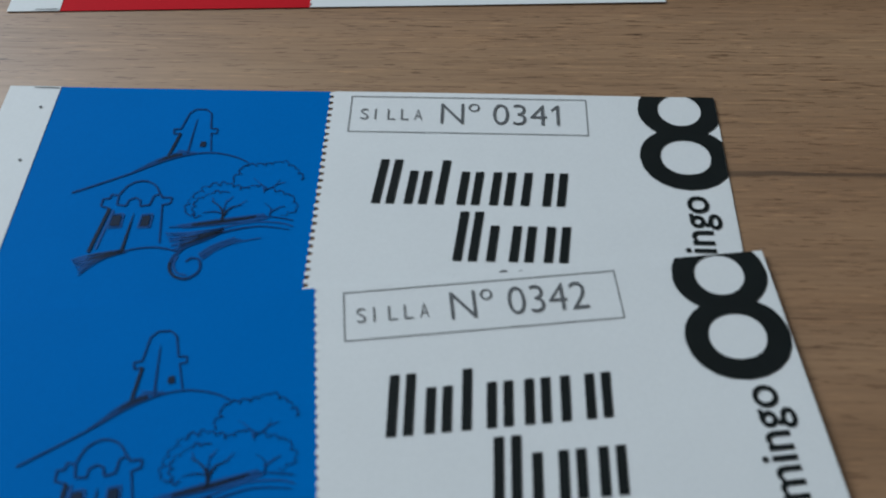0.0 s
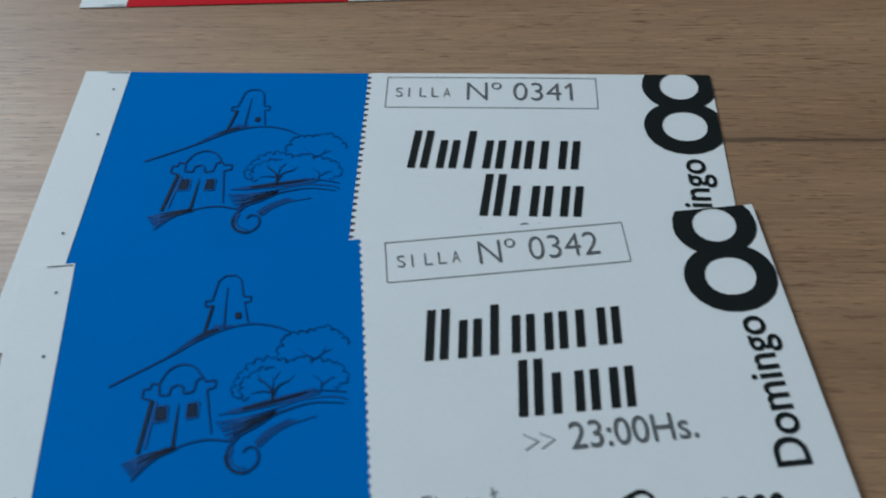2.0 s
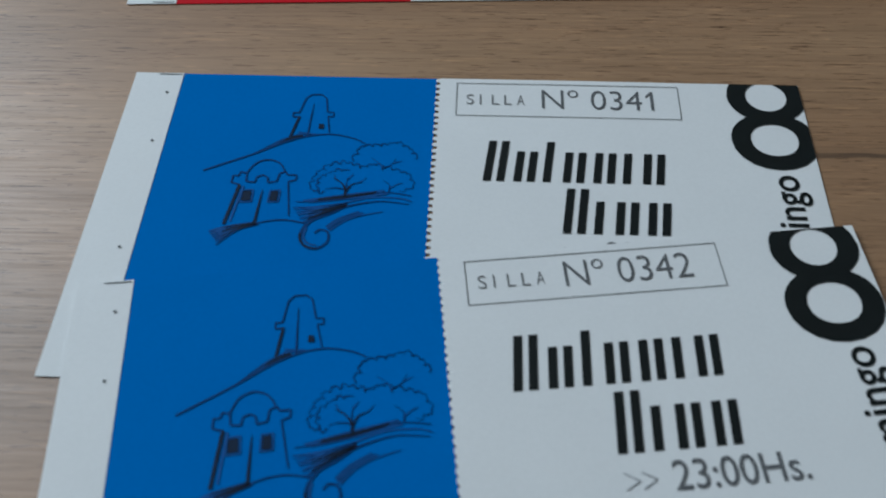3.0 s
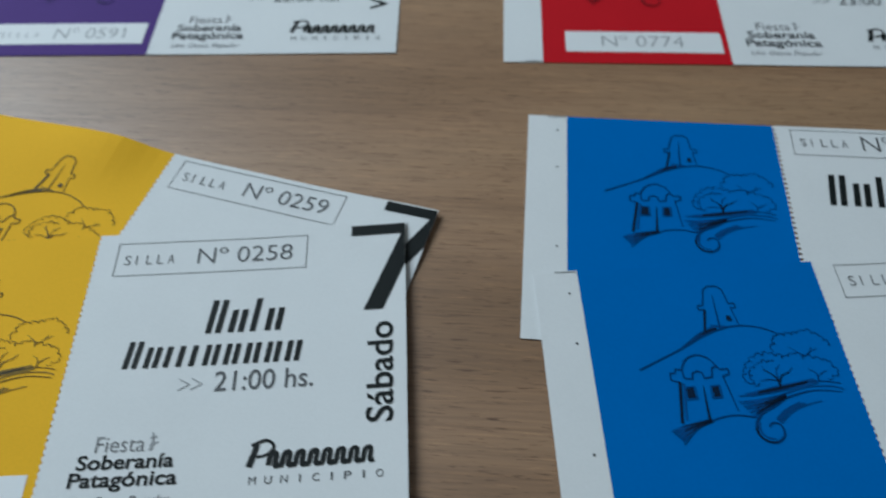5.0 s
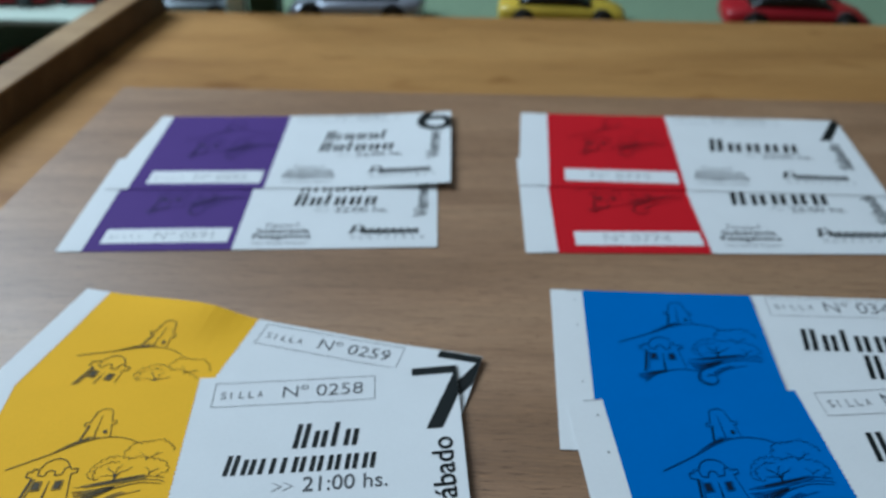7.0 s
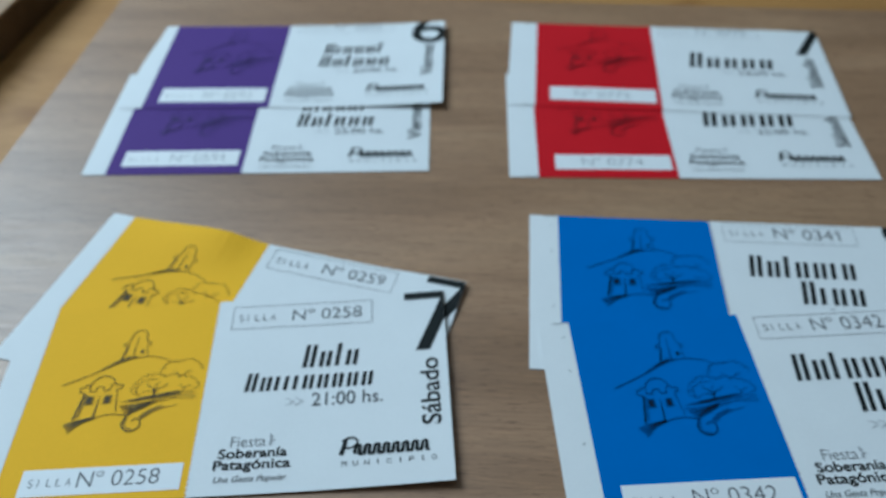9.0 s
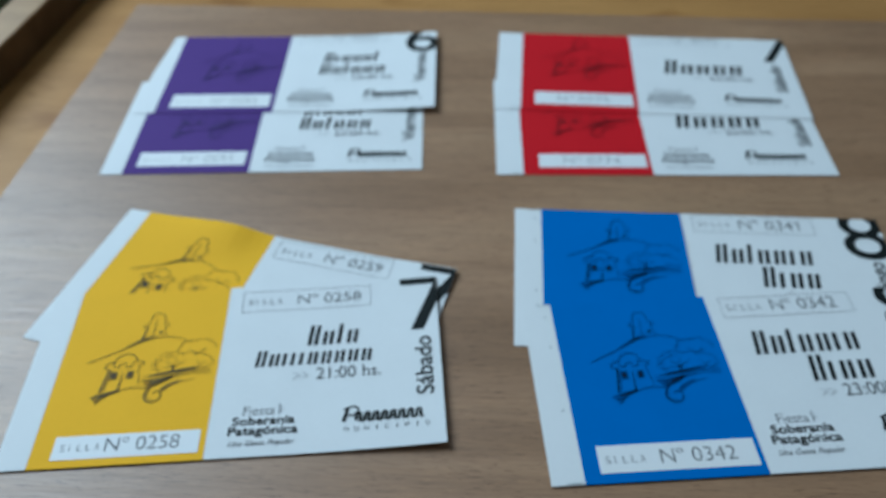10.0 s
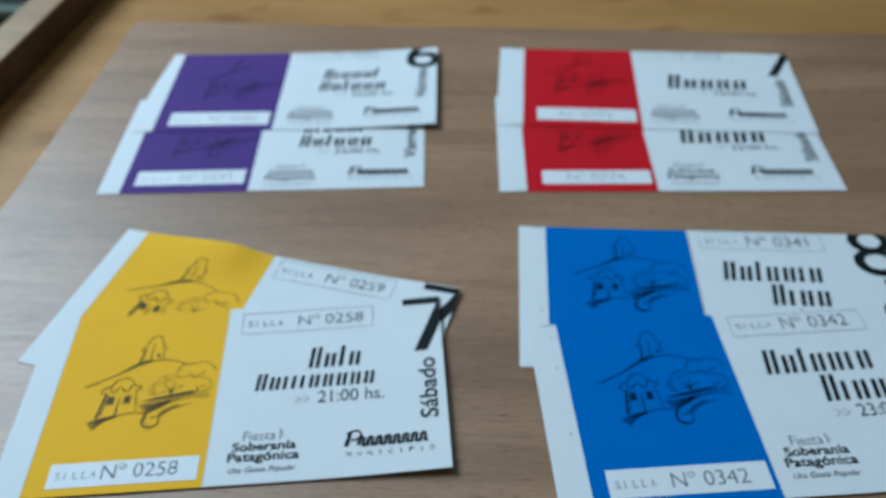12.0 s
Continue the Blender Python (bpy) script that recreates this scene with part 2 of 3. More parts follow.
def table():
    root = tagged(empty("table", pose(0, 0, TABLE_TOP)), "orange-brown varnished pine table with a raised side rail", "table")
    bm = bmesh.new()
    low = [bm.verts.new((x, y, -0.024)) for x, y in ((-0.390, -0.300), (0.620, -0.335), (0.620, 0.592), (-0.305, 0.631))]
    up = [bm.verts.new((v.co.x, v.co.y, 0.0)) for v in low]
    bm.faces.new(up)
    bm.faces.new(low[::-1])
    for k in range(4):
        bm.faces.new((low[k], low[(k + 1) % 4], up[(k + 1) % 4], up[k]))
    bmesh.ops.bevel(bm, geom=bm.edges[:], offset=0.0015, segments=2, affect="EDGES")
    part("tabletop", bm, PINE, root)
    for x, y in ((-0.335, -0.255), (0.575, -0.285), (0.575, 0.550), (-0.270, 0.590)):
        part("leg", box(bmesh.new(), x - 0.025, x + 0.025, y - 0.025, y + 0.025, -0.756, -0.0245, 0.003), PINE, root)
    # rail body in the shaded colour; a thin cap carries the lit top
    bm = bmesh.new()
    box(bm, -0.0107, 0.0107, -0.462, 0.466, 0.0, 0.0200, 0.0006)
    rail = part("side_rail", bm, RAIL_SHADED, root, "raised wooden edge strip, the shade on its sides put into the colour")
    part("cap", box(bmesh.new(), -0.0108, 0.0108, -0.462, 0.466, 0.0201, 0.0220, 0.0006), RAIL, rail, "wooden top face, kept lighter than the shaded sides")
    rail.matrix_local = pose(-0.3292, 0.163, 0.0, 0, 0, -5.2)


table()


def board():
    bm = bmesh.new()
    bmesh.ops.create_grid(bm, x_segments=60, y_segments=60, size=0.5)
    low_left, low_right, up_right, up_left = (-0.266, -0.160), (0.336, -0.172), (0.352, 0.4575), (-0.2500, 0.4715)
    for v in bm.verts:
        u, w = v.co.x + 0.5, v.co.y + 0.5
        x, y = ((1 - w) * ((1 - u) * low_left[k] + u * low_right[k]) + w * ((1 - u) * up_left[k] + u * up_right[k]) for k in (0, 1))
        v.co = Vector((x, y, BOARD_TOP))
        edge = min(u, 1 - u, w, 1 - w)
        if edge < 0.001:
            v.co.x += 0.0006 * noise.noise(v.co * 40)
            v.co.y += 0.0006 * noise.noise(v.co * 40 + Vector((3, 1, 0)))
    down = bmesh.ops.extrude_face_region(bm, geom=bm.faces[:])
    for g in down["geom"]:
        if isinstance(g, bmesh.types.BMVert):
            g.co.z -= 0.0038
    bmesh.ops.recalc_face_normals(bm, faces=bm.faces[:])
    tagged(part("wooden_board", bm, BOARD), "thin greyish-brown oak board lying on the table", "board")


board()

# ---- tickets ----
PITCH = 0.0019


def smooth(x):
    x = max(0.0, min(1.0, x))
    return x * x * (3 - 2 * x)


def sheet(u0, u1, high, lift, torn_left=0.0, thick=0.00014, skew=(0.0, 0.0)):
    """A rectangle of card that follows lift(u, v), with small notches, torn_left deep, along a perforated edge."""
    rows = 540 if torn_left else 44
    cols = max(2, int((u1 - u0) / 0.004))
    bm = bmesh.new()
    top, low = [], []
    for i in range(rows + 1):
        v = high * i / rows
        a, b = u0 + skew[0] + skew[1] * smooth((v / high - 0.35) / 0.75), u1
        k = (v / PITCH) % 1.0
        bite = torn_left * smooth((0.28 - abs(k - 0.5)) / 0.10) * (1 + 0.25 * noise.noise(Vector((u0 * 50, v * 700, 1))))
        if torn_left:
            a = u0 + bite + 0.00012 * noise.noise(Vector((u0 * 90, v * 500, 0)))
        top.append([])
        low.append([])
        for j in range(cols + 1):
            u = a + (b - a) * j / cols
            z = lift(u, v)
            top[i].append(bm.verts.new((u, v, z + thick)))
            low[i].append(bm.verts.new((u, v, z)))
    for i in range(rows):
        for j in range(cols):
            bm.faces.new((top[i][j], top[i][j + 1], top[i + 1][j + 1], top[i + 1][j]))
            bm.faces.new((low[i][j], low[i + 1][j], low[i + 1][j + 1], low[i][j + 1]))
    for i in range(rows):
        bm.faces.new((top[i][0], top[i + 1][0], low[i + 1][0], low[i][0]))
        bm.faces.new((top[i + 1][cols], top[i][cols], low[i][cols], low[i + 1][cols]))
    for j in range(cols):
        bm.faces.new((top[0][j + 1], top[0][j], low[0][j], low[0][j + 1]))
        bm.faces.new((top[rows][j], top[rows][j + 1], low[rows][j + 1], low[rows][j]))
    for f in bm.faces:
        f.smooth = False
    return bm


def laid(bm, lift, above=0.00031):
    """Lays flat artwork onto the bent card."""
    for v in bm.verts:
        v.co.z = lift(v.co.x, v.co.y) + above + v.co.z
    return bm


def quad(bm, *corners):
    bm.faces.new([bm.verts.new((x, y, 0)) for x, y in corners])


def strip(bm, x0, y0, x1, y1, n=12):
    """An upright rectangle, cut across so that it can bend."""
    for i in range(n):
        a, b = x0 + (x1 - x0) * i / n, x0 + (x1 - x0) * (i + 1) / n
        quad(bm, (a, y0), (b, y0), (b, y1), (a, y1))


def lettering(bm, words, x0, y0, x1, y1, turn=0, bold=0.0, clip=None, slant=0.0):
    """Words in the built-in font, fitted to the rectangle; turn=90 reads upwards."""
    cu = bpy.data.curves.new("lettering", "FONT")
    cu.body, cu.size, cu.resolution_u, cu.offset, cu.shear = words, 1.0, 5, bold, slant
    ob = bpy.data.objects.new("lettering", cu)
    scene.collection.objects.link(ob)
    me = bpy.data.meshes.new_from_object(ob.evaluated_get(bpy.context.evaluated_depsgraph_get()))
    bpy.data.objects.remove(ob)
    bpy.data.curves.remove(cu)
    co = [(v.co.x, v.co.y) for v in me.vertices]
    if turn == 90:
        co = [(-y, x) for x, y in co]
    ax, bx = min(c[0] for c in co), max(c[0] for c in co)
    ay, by = min(c[1] for c in co), max(c[1] for c in co)
    verts = [bm.verts.new((x0 + (x - ax) / (bx - ax) * (x1 - x0), y0 + (y - ay) / (by - ay) * (y1 - y0), 0)) for x, y in co]
    for p in me.polygons:
        try:
            bm.faces.new([verts[i] for i in p.vertices])
        except ValueError:
            pass
    bpy.data.meshes.remove(me)
    for axis, sign, at in clip or ():
        no = Vector((sign, 0, 0)) if axis == "x" else Vector((0, sign, 0))
        co = Vector((at, 0, 0)) if axis == "x" else Vector((0, at, 0))
        bmesh.ops.bisect_plane(bm, geom=bm.verts[:] + bm.edges[:] + bm.faces[:], plane_co=co, plane_no=no, clear_outer=True)


def bar_row(x0, y0, x1, low, tall, plan, width=0.42, lean=0.12):
    """Corners of plain bars in place of letters: for each letter of the plan one bar or two (1, 2), tall ones as t, T."""
    step = (x1 - x0) / sum(1.0 if c in "2T" else 0.62 for c in plan)
    x, rows = x0, []
    for c in plan:
        w = step * (1.0 if c in "2T" else 0.62)
        h = tall if c in "Tt" else low
        t = step * width * 0.62
        for i in range(2 if c in "2T" else 1):
            a = x + w * (0.10 + i * 0.44)
            rows.append(((a, y0), (a + t, y0), (a + t + lean * h, y0 + h), (a + lean * h, y0 + h)))
        x += w
    return rows


def ribbon(bm, points, w0, w1=None, n=7):
    """A pen stroke of changing width through the points."""
    w1 = w0 if w1 is None else w1
    w0, w1 = 0.85 * w0, 0.85 * w1
    pts = [Vector(p) for p in points]
    line = []
    for i in range(len(pts) - 1):
        p0, p1, p2, p3 = pts[max(i - 1, 0)], pts[i], pts[i + 1], pts[min(i + 2, len(pts) - 1)]
        for k in range(n):
            t = k / n
            line.append(0.5 * (2 * p1 + (p2 - p0) * t + (2 * p0 - 5 * p1 + 4 * p2 - p3) * t * t + (3 * p1 - p0 - 3 * p2 + p3) * t ** 3))
    line.append(pts[-1])
    left, right = [], []
    for i, p in enumerate(line):
        d = (line[min(i + 1, len(line) - 1)] - line[max(i - 1, 0)])
        d = d.normalized() if d.length else Vector((1, 0))
        s = Vector((-d.y, d.x)) * (w0 + (w1 - w0) * i / (len(line) - 1)) / 2
        left.append(bm.verts.new((*(p + s), 0)))
        right.append(bm.verts.new((*(p - s), 0)))
    for i in range(len(line) - 1):
        bm.faces.new((left[i], right[i], right[i + 1], left[i + 1]))


def straight(bm, points, w):
    for a, b in zip(points, points[1:]):
        ribbon(bm, (a, b), w, w, 3)


def bushy(bm, points, w, lobes, swell):
    """The outline of a tree's crown: round lobes of uneven size that meet in small notches."""
    pts = [Vector(p) for p in points]
    for a, b in zip(pts, pts[1:]):
        d = b - a
        s = Vector((-d.y, d.x)).normalized()
        cuts = sorted([0.0, 1.0] + [(k + random.uniform(-0.25, 0.25)) / lobes for k in range(1, lobes)])
        for e, f in zip(cuts, cuts[1:]):
            high = swell * random.uniform(0.6, 1.5)
            arc = [a + d * (e + (f - e) * q) + s * high * r for q, r in random.choice((((0.0, -0.3), (0.05, 0.5), (0.35, 1.0), (0.55, 0.7), (0.9, 0.6), (1.05, -0.2)), ((-0.05, 0.0), (0.2, 0.4), (0.3, 1.0), (0.7, 1.1), (0.85, 0.4), (1.0, -0.1))))]
            ribbon(bm, arc, w * random.uniform(0.6, 1.3), w * random.uniform(0.6, 1.3), 4)


def hatched(bm, top, low, n, w0, w1):
    """Overlapping strokes that sweep between two lines of three points each."""
    for k in range(n):
        t = (k + 0.5 * random.random()) / n
        ribbon(bm, [(a[0] + (b[0] - a[0]) * t, a[1] + (b[1] - a[1]) * t) for a, b in zip(top, low)], w0, w1)


def on_stub(bm, dx, dy):
    for v in bm.verts:
        v.co.x, v.co.y = v.co.x / 1000 + dx, v.co.y / 1000 + dy
    return bm


def village_lines(bm):
    """Pen drawing: a tower on a hill, a domed hut and a curling road. Millimetres on the stub."""
    w = 0.40
    ribbon(bm, ((24, 53.5), (30, 56.4), (36, 59.4), (42.5, 63.0), (48, 65.0), (53, 65.5), (58, 64.4), (61, 62.8)), 0.50, 0.36)
    # tower
    straight(bm, ((44.2, 71.0), (42.6, 70.8), (42.5, 72.2), (44.0, 72.3), (45.1, 77.2), (46.4, 78.4), (48.8, 78.4), (50.1, 77.2), (50.8, 72.6)), w)
    straight(bm, ((50.8, 72.6), (52.4, 72.6), (52.4, 71.2), (51.1, 71.2), (52.0, 66.0)), 0.34)
    ribbon(bm, ((47.2, 75.4), (47.0, 70.0), (46.9, 64.8)), 0.2, 0.55)
    # hut
    straight(bm, ((33.3, 49.6), (31.2, 50.2), (31.3, 52.2), (32.6, 52.2), (32.9, 53.4), (34.4, 53.0), (34.6, 50.6), (36.6, 50.4), (36.9, 52.0),
                  (38.2, 52.6), (39.4, 52.0), (39.6, 50.4), (41.6, 50.8), (42.0, 53.2), (43.4, 53.8), (43.8, 52.8), (46.0, 52.9), (46.0, 51.4), (44.2, 50.8)), 0.44)
    ribbon(bm, ((34.4, 53.2), (36.0, 56.0), (38.8, 57.2), (41.6, 56.2), (43.2, 53.8)), 0.46)
    straight(bm, ((44.3, 50.8), (45.8, 41.2)), 0.38)
    ribbon(bm, ((31.0, 32.8), (35.0, 36.8), (40.0, 39.2), (45.0, 40.0), (49.8, 39.2)), 0.3, 0.45)
    # curling road
    ribbon(bm, ((49.6, 38.2), (49.0, 35.6), (50.4, 33.2), (53.0, 32.6), (55.2, 34.4), (55.0, 37.0), (53.2, 37.6), (52.2, 36.6)), 0.8, 0.5)
    ribbon(bm, ((49.6, 38.0), (51.4, 40.2), (55.0, 42.0), (58.5, 44.2)), 0.8, 0.3)
    ribbon(bm, ((46.9, 45.1), (52.0, 45.4), (57.7, 46.4), (63.0, 47.9), (68.0, 48.4), (72.8, 47.6)), 0.25, 0.3)
    ribbon(bm, ((56.0, 43.2), (60.5, 44.8), (66.0, 45.9), (72.4, 45.2)), 0.6, 0.2)
    # stems of the trees
    ribbon(bm, ((57.6, 49.0), (55.4, 49.4), (53.2, 49.0)), 0.4, 0.15)
    ribbon(bm, ((57.7, 49.6), (57.9, 52.6)), 0.35, 0.12)
    ribbon(bm, ((67.6, 48.6), (67.6, 50.6), (66.0, 52.0)), 0.4, 0.12)
    ribbon(bm, ((65.4, 55.4), (67.6, 56.6), (68.6, 58.4)), 0.4, 0.12)
    # crowns of the trees
    random.seed(3)
    for points, swell in (
            (((53.0, 48.4), (49.6, 49.6), (50.6, 53.0), (53.4, 55.9), (57.2, 56.8), (60.4, 55.4)), 0.8),
            (((58.6, 57.4), (60.6, 62.0), (64.6, 62.2), (68.4, 63.2), (71.6, 61.4), (73.2, 58.6)), 0.7),
            (((60.4, 55.4), (64.0, 56.4), (68.0, 55.0), (71.4, 54.0), (73.0, 50.6), (70.0, 49.0)), 0.6),
            (((51.6, 49.2), (51.4, 52.0), (54.6, 54.2), (58.0, 54.6)), 0.5)):
        bushy(bm, points, 0.23, 2, swell)
    return bm


def village_dark(bm):
    """The heaviest ink: windows, shaded walls and the deepest strokes of the road."""
    random.seed(8)
    straight(bm, ((42.8, 64.3), (44.2, 71.0)), 0.7)
    quad(bm, (49.2, 67.2), (50.5, 67.2), (50.4, 68.7), (49.3, 68.7))
    straight(bm, ((31.6, 38.4), (33.3, 49.6)), 0.85)
    ribbon(bm, ((38.8, 48.4), (38.6, 44.0), (38.4, 38.8)), 0.15, 0.8)
    quad(bm, (34.4, 45.0), (36.4, 45.2), (36.3, 47.9), (34.5, 47.7))
    quad(bm, (40.8, 45.1), (42.5, 45.3), (42.5, 48.0), (40.9, 47.8))
    hatched(bm, ((31.6, 37.6), (34.5, 38.2), (39.0, 38.9)), ((31.8, 34.6), (34.8, 36.7), (38.6, 38.5)), 4, 0.15, 0.55)
    hatched(bm, ((50.0, 42.4), (53.5, 43.2), (58.5, 44.6)), ((50.2, 39.4), (53.0, 41.4), (58.0, 44.0)), 4, 0.15, 0.55)
    hatched(bm, ((52.0, 46.2), (58.0, 47.2), (65.0, 48.5)), ((51.5, 45.4), (58.0, 46.4), (64.0, 47.9)), 3, 0.2, 0.5)
    ribbon(bm, ((57.8, 46.8), (57.6, 49.2), (56.4, 51.0), (54.6, 52.2)), 0.8, 0.15)
    ribbon(bm, ((57.8, 48.4), (59.0, 50.4), (61.0, 51.2)), 0.6, 0.15)
    hatched(bm, ((40.5, 62.4), (43.0, 63.6), (46.0, 64.7)), ((41.5, 63.4), (43.4, 64.4), (45.6, 65.1)), 3, 0.1, 0.45)
    ribbon(bm, ((48.9, 36.4), (49.4, 34.2), (51.0, 32.9), (53.2, 32.6)), 0.6, 0.4)
    return bm


def village_hatching(bm):
    """The softer strokes of the drawing: shaded slopes, foliage and the road's ruts."""
    random.seed(5)
    hatched(bm, ((34.0, 58.4), (40.0, 61.9), (45.5, 64.6)), ((36.5, 60.0), (41.0, 63.6), (44.5, 65.2)), 5, 0.15, 0.7)
    hatched(bm, ((44.4, 64.9), (46.5, 65.2), (49.0, 65.4)), ((44.6, 66.4), (46.3, 66.0), (48.6, 65.8)), 3, 0.4, 0.1)
    straight(bm, ((32.9, 39.2), (34.2, 49.2)), 0.6)
    straight(bm, ((34.0, 44.6), (36.8, 44.8), (36.7, 48.3), (34.2, 48.1), (34.0, 44.6)), 0.4)
    straight(bm, ((40.4, 44.8), (42.9, 45.0), (42.9, 48.4), (40.6, 48.2), (40.4, 44.8)), 0.4)
    hatched(bm, ((28.4, 36.6), (32.0, 37.8), (38.0, 39.0)), ((31.2, 33.2), (34.4, 36.4), (39.5, 38.8)), 9, 0.2, 0.8)
    hatched(bm, ((46.4, 43.6), (52.0, 44.0), (58.5, 45.2)), ((49.6, 38.6), (52.4, 41.4), (58.5, 44.2)), 9, 0.2, 0.7)
    hatched(bm, ((48.5, 45.6), (57.0, 47.4), (66.5, 49.0)), ((50.0, 44.9), (57.5, 46.0), (67.5, 48.0)), 5, 0.25, 0.6)
    ribbon(bm, ((55.4, 37.4), (58.0, 39.8), (61.5, 41.6), (66.7, 43.0)), 0.5, 0.3)
    hatched(bm, ((54.4, 38.6), (57.0, 41.0), (61.0, 43.0)), ((55.0, 37.6), (58.0, 40.2), (63.0, 42.4)), 4, 0.5, 0.2)
    ribbon(bm, ((50.2, 38.0), (49.8, 35.8), (50.9, 34.0), (53.0, 33.4)), 0.7, 0.4)
    ribbon(bm, ((58.0, 45.2), (64.0, 46.9), (70.0, 46.9), (73.0, 46.0)), 0.5, 0.4)
    for points in (((65.6, 54.8), (65.0, 56.6), (62.8, 58.6)), ((67.6, 49.6), (69.6, 51.0), (70.6, 51.2)), ((57.9, 52.0), (59.2, 53.6)), ((55.4, 51.6), (54.6, 53.4)),
                   ((67.8, 57.0), (70.0, 57.8)), ((60.6, 51.0), (62.2, 52.6))):
        ribbon(bm, points, 0.45, 0.15)
    return bm


def outline(bm, x0, y0, x1, y1, w):
    strip(bm, x0, y0, x1, y0 + w)
    strip(bm, x0, y1 - w, x1, y1)
    quad(bm, (x0, y0 + w), (x0 + w, y0 + w), (x0 + w, y1 - w), (x0, y1 - w))
    quad(bm, (x1 - w, y0 + w), (x1, y0 + w), (x1, y1 - w), (x1 - w, y1 - w))


MM = 0.001


def ticket(m, lift, strip_w, perf, wide, high, ink, line, colour, number, panel, frame_box, day, day_name, time, name_rows, emblem, drawing,
           stub_words="both", top_ink=None, skew=(0.0, 0.0)):
    """An event ticket: white binding strip, coloured stub, perforation, white main panel with print. Sizes in mm."""
    root = tagged(empty("event_ticket", m), "white paper seat ticket with a %s, perforated and numbered" % colour, "ticket", group="tickets on the board")
    s, p, w, h = strip_w * MM, perf * MM, wide * MM, high * MM

    def low(u, v):
        return lift(u, v) - 0.00012

    def printed(name, bm, mat, parent, above=0.00031, many=False, base=lift):
        ob = part(name, laid(bm, base, above), mat, parent)
        return tagged(ob, kind="stuff") if many else ob

    edge = part("binding_strip", sheet(0, s, h, lift, skew=skew), PAPER, root)
    stub = part("stub", sheet(s + 0.00002, p + 0.00012, h, low), ink, root, "coloured stub with a pen drawing")
    main = part("main_panel", sheet(p, w, h, lift, torn_left=0.00105 if number == "0341" else 0.00042), PAPER, root)
    # pin pricks of the binding
    for v in (77.7, 61.9, 31.2) if ink is BLUE else ():
        bm = bmesh.new()
        bmesh.ops.create_circle(bm, cap_ends=True, segments=8, radius=0.00036, matrix=Matrix.Translation((s - 0.0030, v * MM, 0)))
        printed("pin_hole", bm, INK_GREY, edge)
    # cutting marks of the press
    for v in (0.5, high - 0.5) if ink in (BLUE, RED) else ():
        bm = bmesh.new()
        strip(bm, s - 0.0062, v * MM - 0.00012, s - 0.0004, v * MM + 0.00012, 4)
        printed("cutting_mark", bm, INK_GREY, edge)
    # stub
    at = (drawing[0] * MM, drawing[1] * MM)
    art = printed("pen_drawing", on_stub(village_lines(bmesh.new()), *at), line[2], stub, 0.00031, base=low)
    printed("hatching", on_stub(village_hatching(bmesh.new()), *at), line[1], art, 0.00028, many=True, base=low)
    printed("ink_shading", on_stub(village_dark(bmesh.new()), *at), line[0], art, 0.00034, many=True, base=low)
    a, b, c, d = (k * MM for k in panel)
    bm = bmesh.new()
    strip(bm, a, b, c, d, 24)
    printed("number_panel", bm, PAPER_WHITE, stub, 0.00026, base=low)
    t = b + (d - b) * 0.24
    if stub_words == "both":
        bm = bmesh.new()
        spaced(bm, "SILLA", a + 0.0020, t + 0.0010, a + 0.0174, t + 0.0040)
        printed("stub_word", bm, top_ink or INK_MID, stub, base=low)
        n0, n1 = {YELLOW: (0.0186, 0.0452), PURPLE: (0.0222, 0.0474)}.get(ink, (0.0222, 0.0492))
    else:
        n0, n1 = 0.0125, 0.0405
    bm = bmesh.new()
    numeral(bm, number, a + n0, t + 0.0002, a + n1, t + 0.0060)
    printed("stub_number", bm, top_ink or INK_GREY, stub, base=low)
    # main panel
    a, b, c, d = (k * MM for k in frame_box)
    k = (c - a) / 0.055
    bm = bmesh.new()
    outline(bm, a, b, c, d, 0.00020)
    printed("number_frame", bm, top_ink or INK_MID, main)
    bm = bmesh.new()
    spaced(bm, "SILLA", a + 0.0020 * k, b + 0.0038, a + 0.0176 * k, b + 0.0070)
    printed("seat_word", bm, top_ink or INK_MID, main)
    bm = bmesh.new()
    if ink is YELLOW:
        numeral(bm, number, a + 0.0236 * k, b + 0.0032, a + 0.0508 * k, b + 0.0086)
    else:
        numeral(bm, number, a + 0.0212 * k, b + 0.0028, a + 0.0486 * k, b + 0.0090)
    printed("seat_number", bm, top_ink or INK_GREY, main)
    bm = bmesh.new()
    if day[0] == "7":
        x0, y0, x1, y1 = (q * MM for q in day[1:5])
        tw, th = x1 - x0, y1 - y0
        lean = ((0.72, 0.86), (0.02, 0), (0.32, 0), (1, 0.86)) if ink is RED else ((0.87, 0.88), (0.237, 0), (0.553, 0), (1.19, 0.88))
        for corners in (((0, 1), (0, 0.878), (1.08, 0.878), (1.08, 1)), lean):
            quad(bm, *[(x0 + q * tw, y0 + r * th) for q, r in corners])
        for axis, at in ((Vector((1, 0, 0)), w - 0.0001), (Vector((0, 1, 0)), h - 0.0001)):
            bmesh.ops.bisect_plane(bm, geom=bm.verts[:] + bm.edges[:] + bm.faces[:], plane_co=axis * at, plane_no=axis, clear_outer=True)
    else:
        lettering(bm, day[0], *[q * MM for q in day[1:5]], bold=day[5], clip=(("x", 1, w - 0.0001), ("y", 1, h - 0.0001)))
    printed("day_number", bm, INK, main)
    bm = bmesh.new()
    lettering(bm, day_name[0], *[q * MM for q in day_name[1:5]], turn=90, bold=0.012)
    printed("day_name", bm, INK, main)
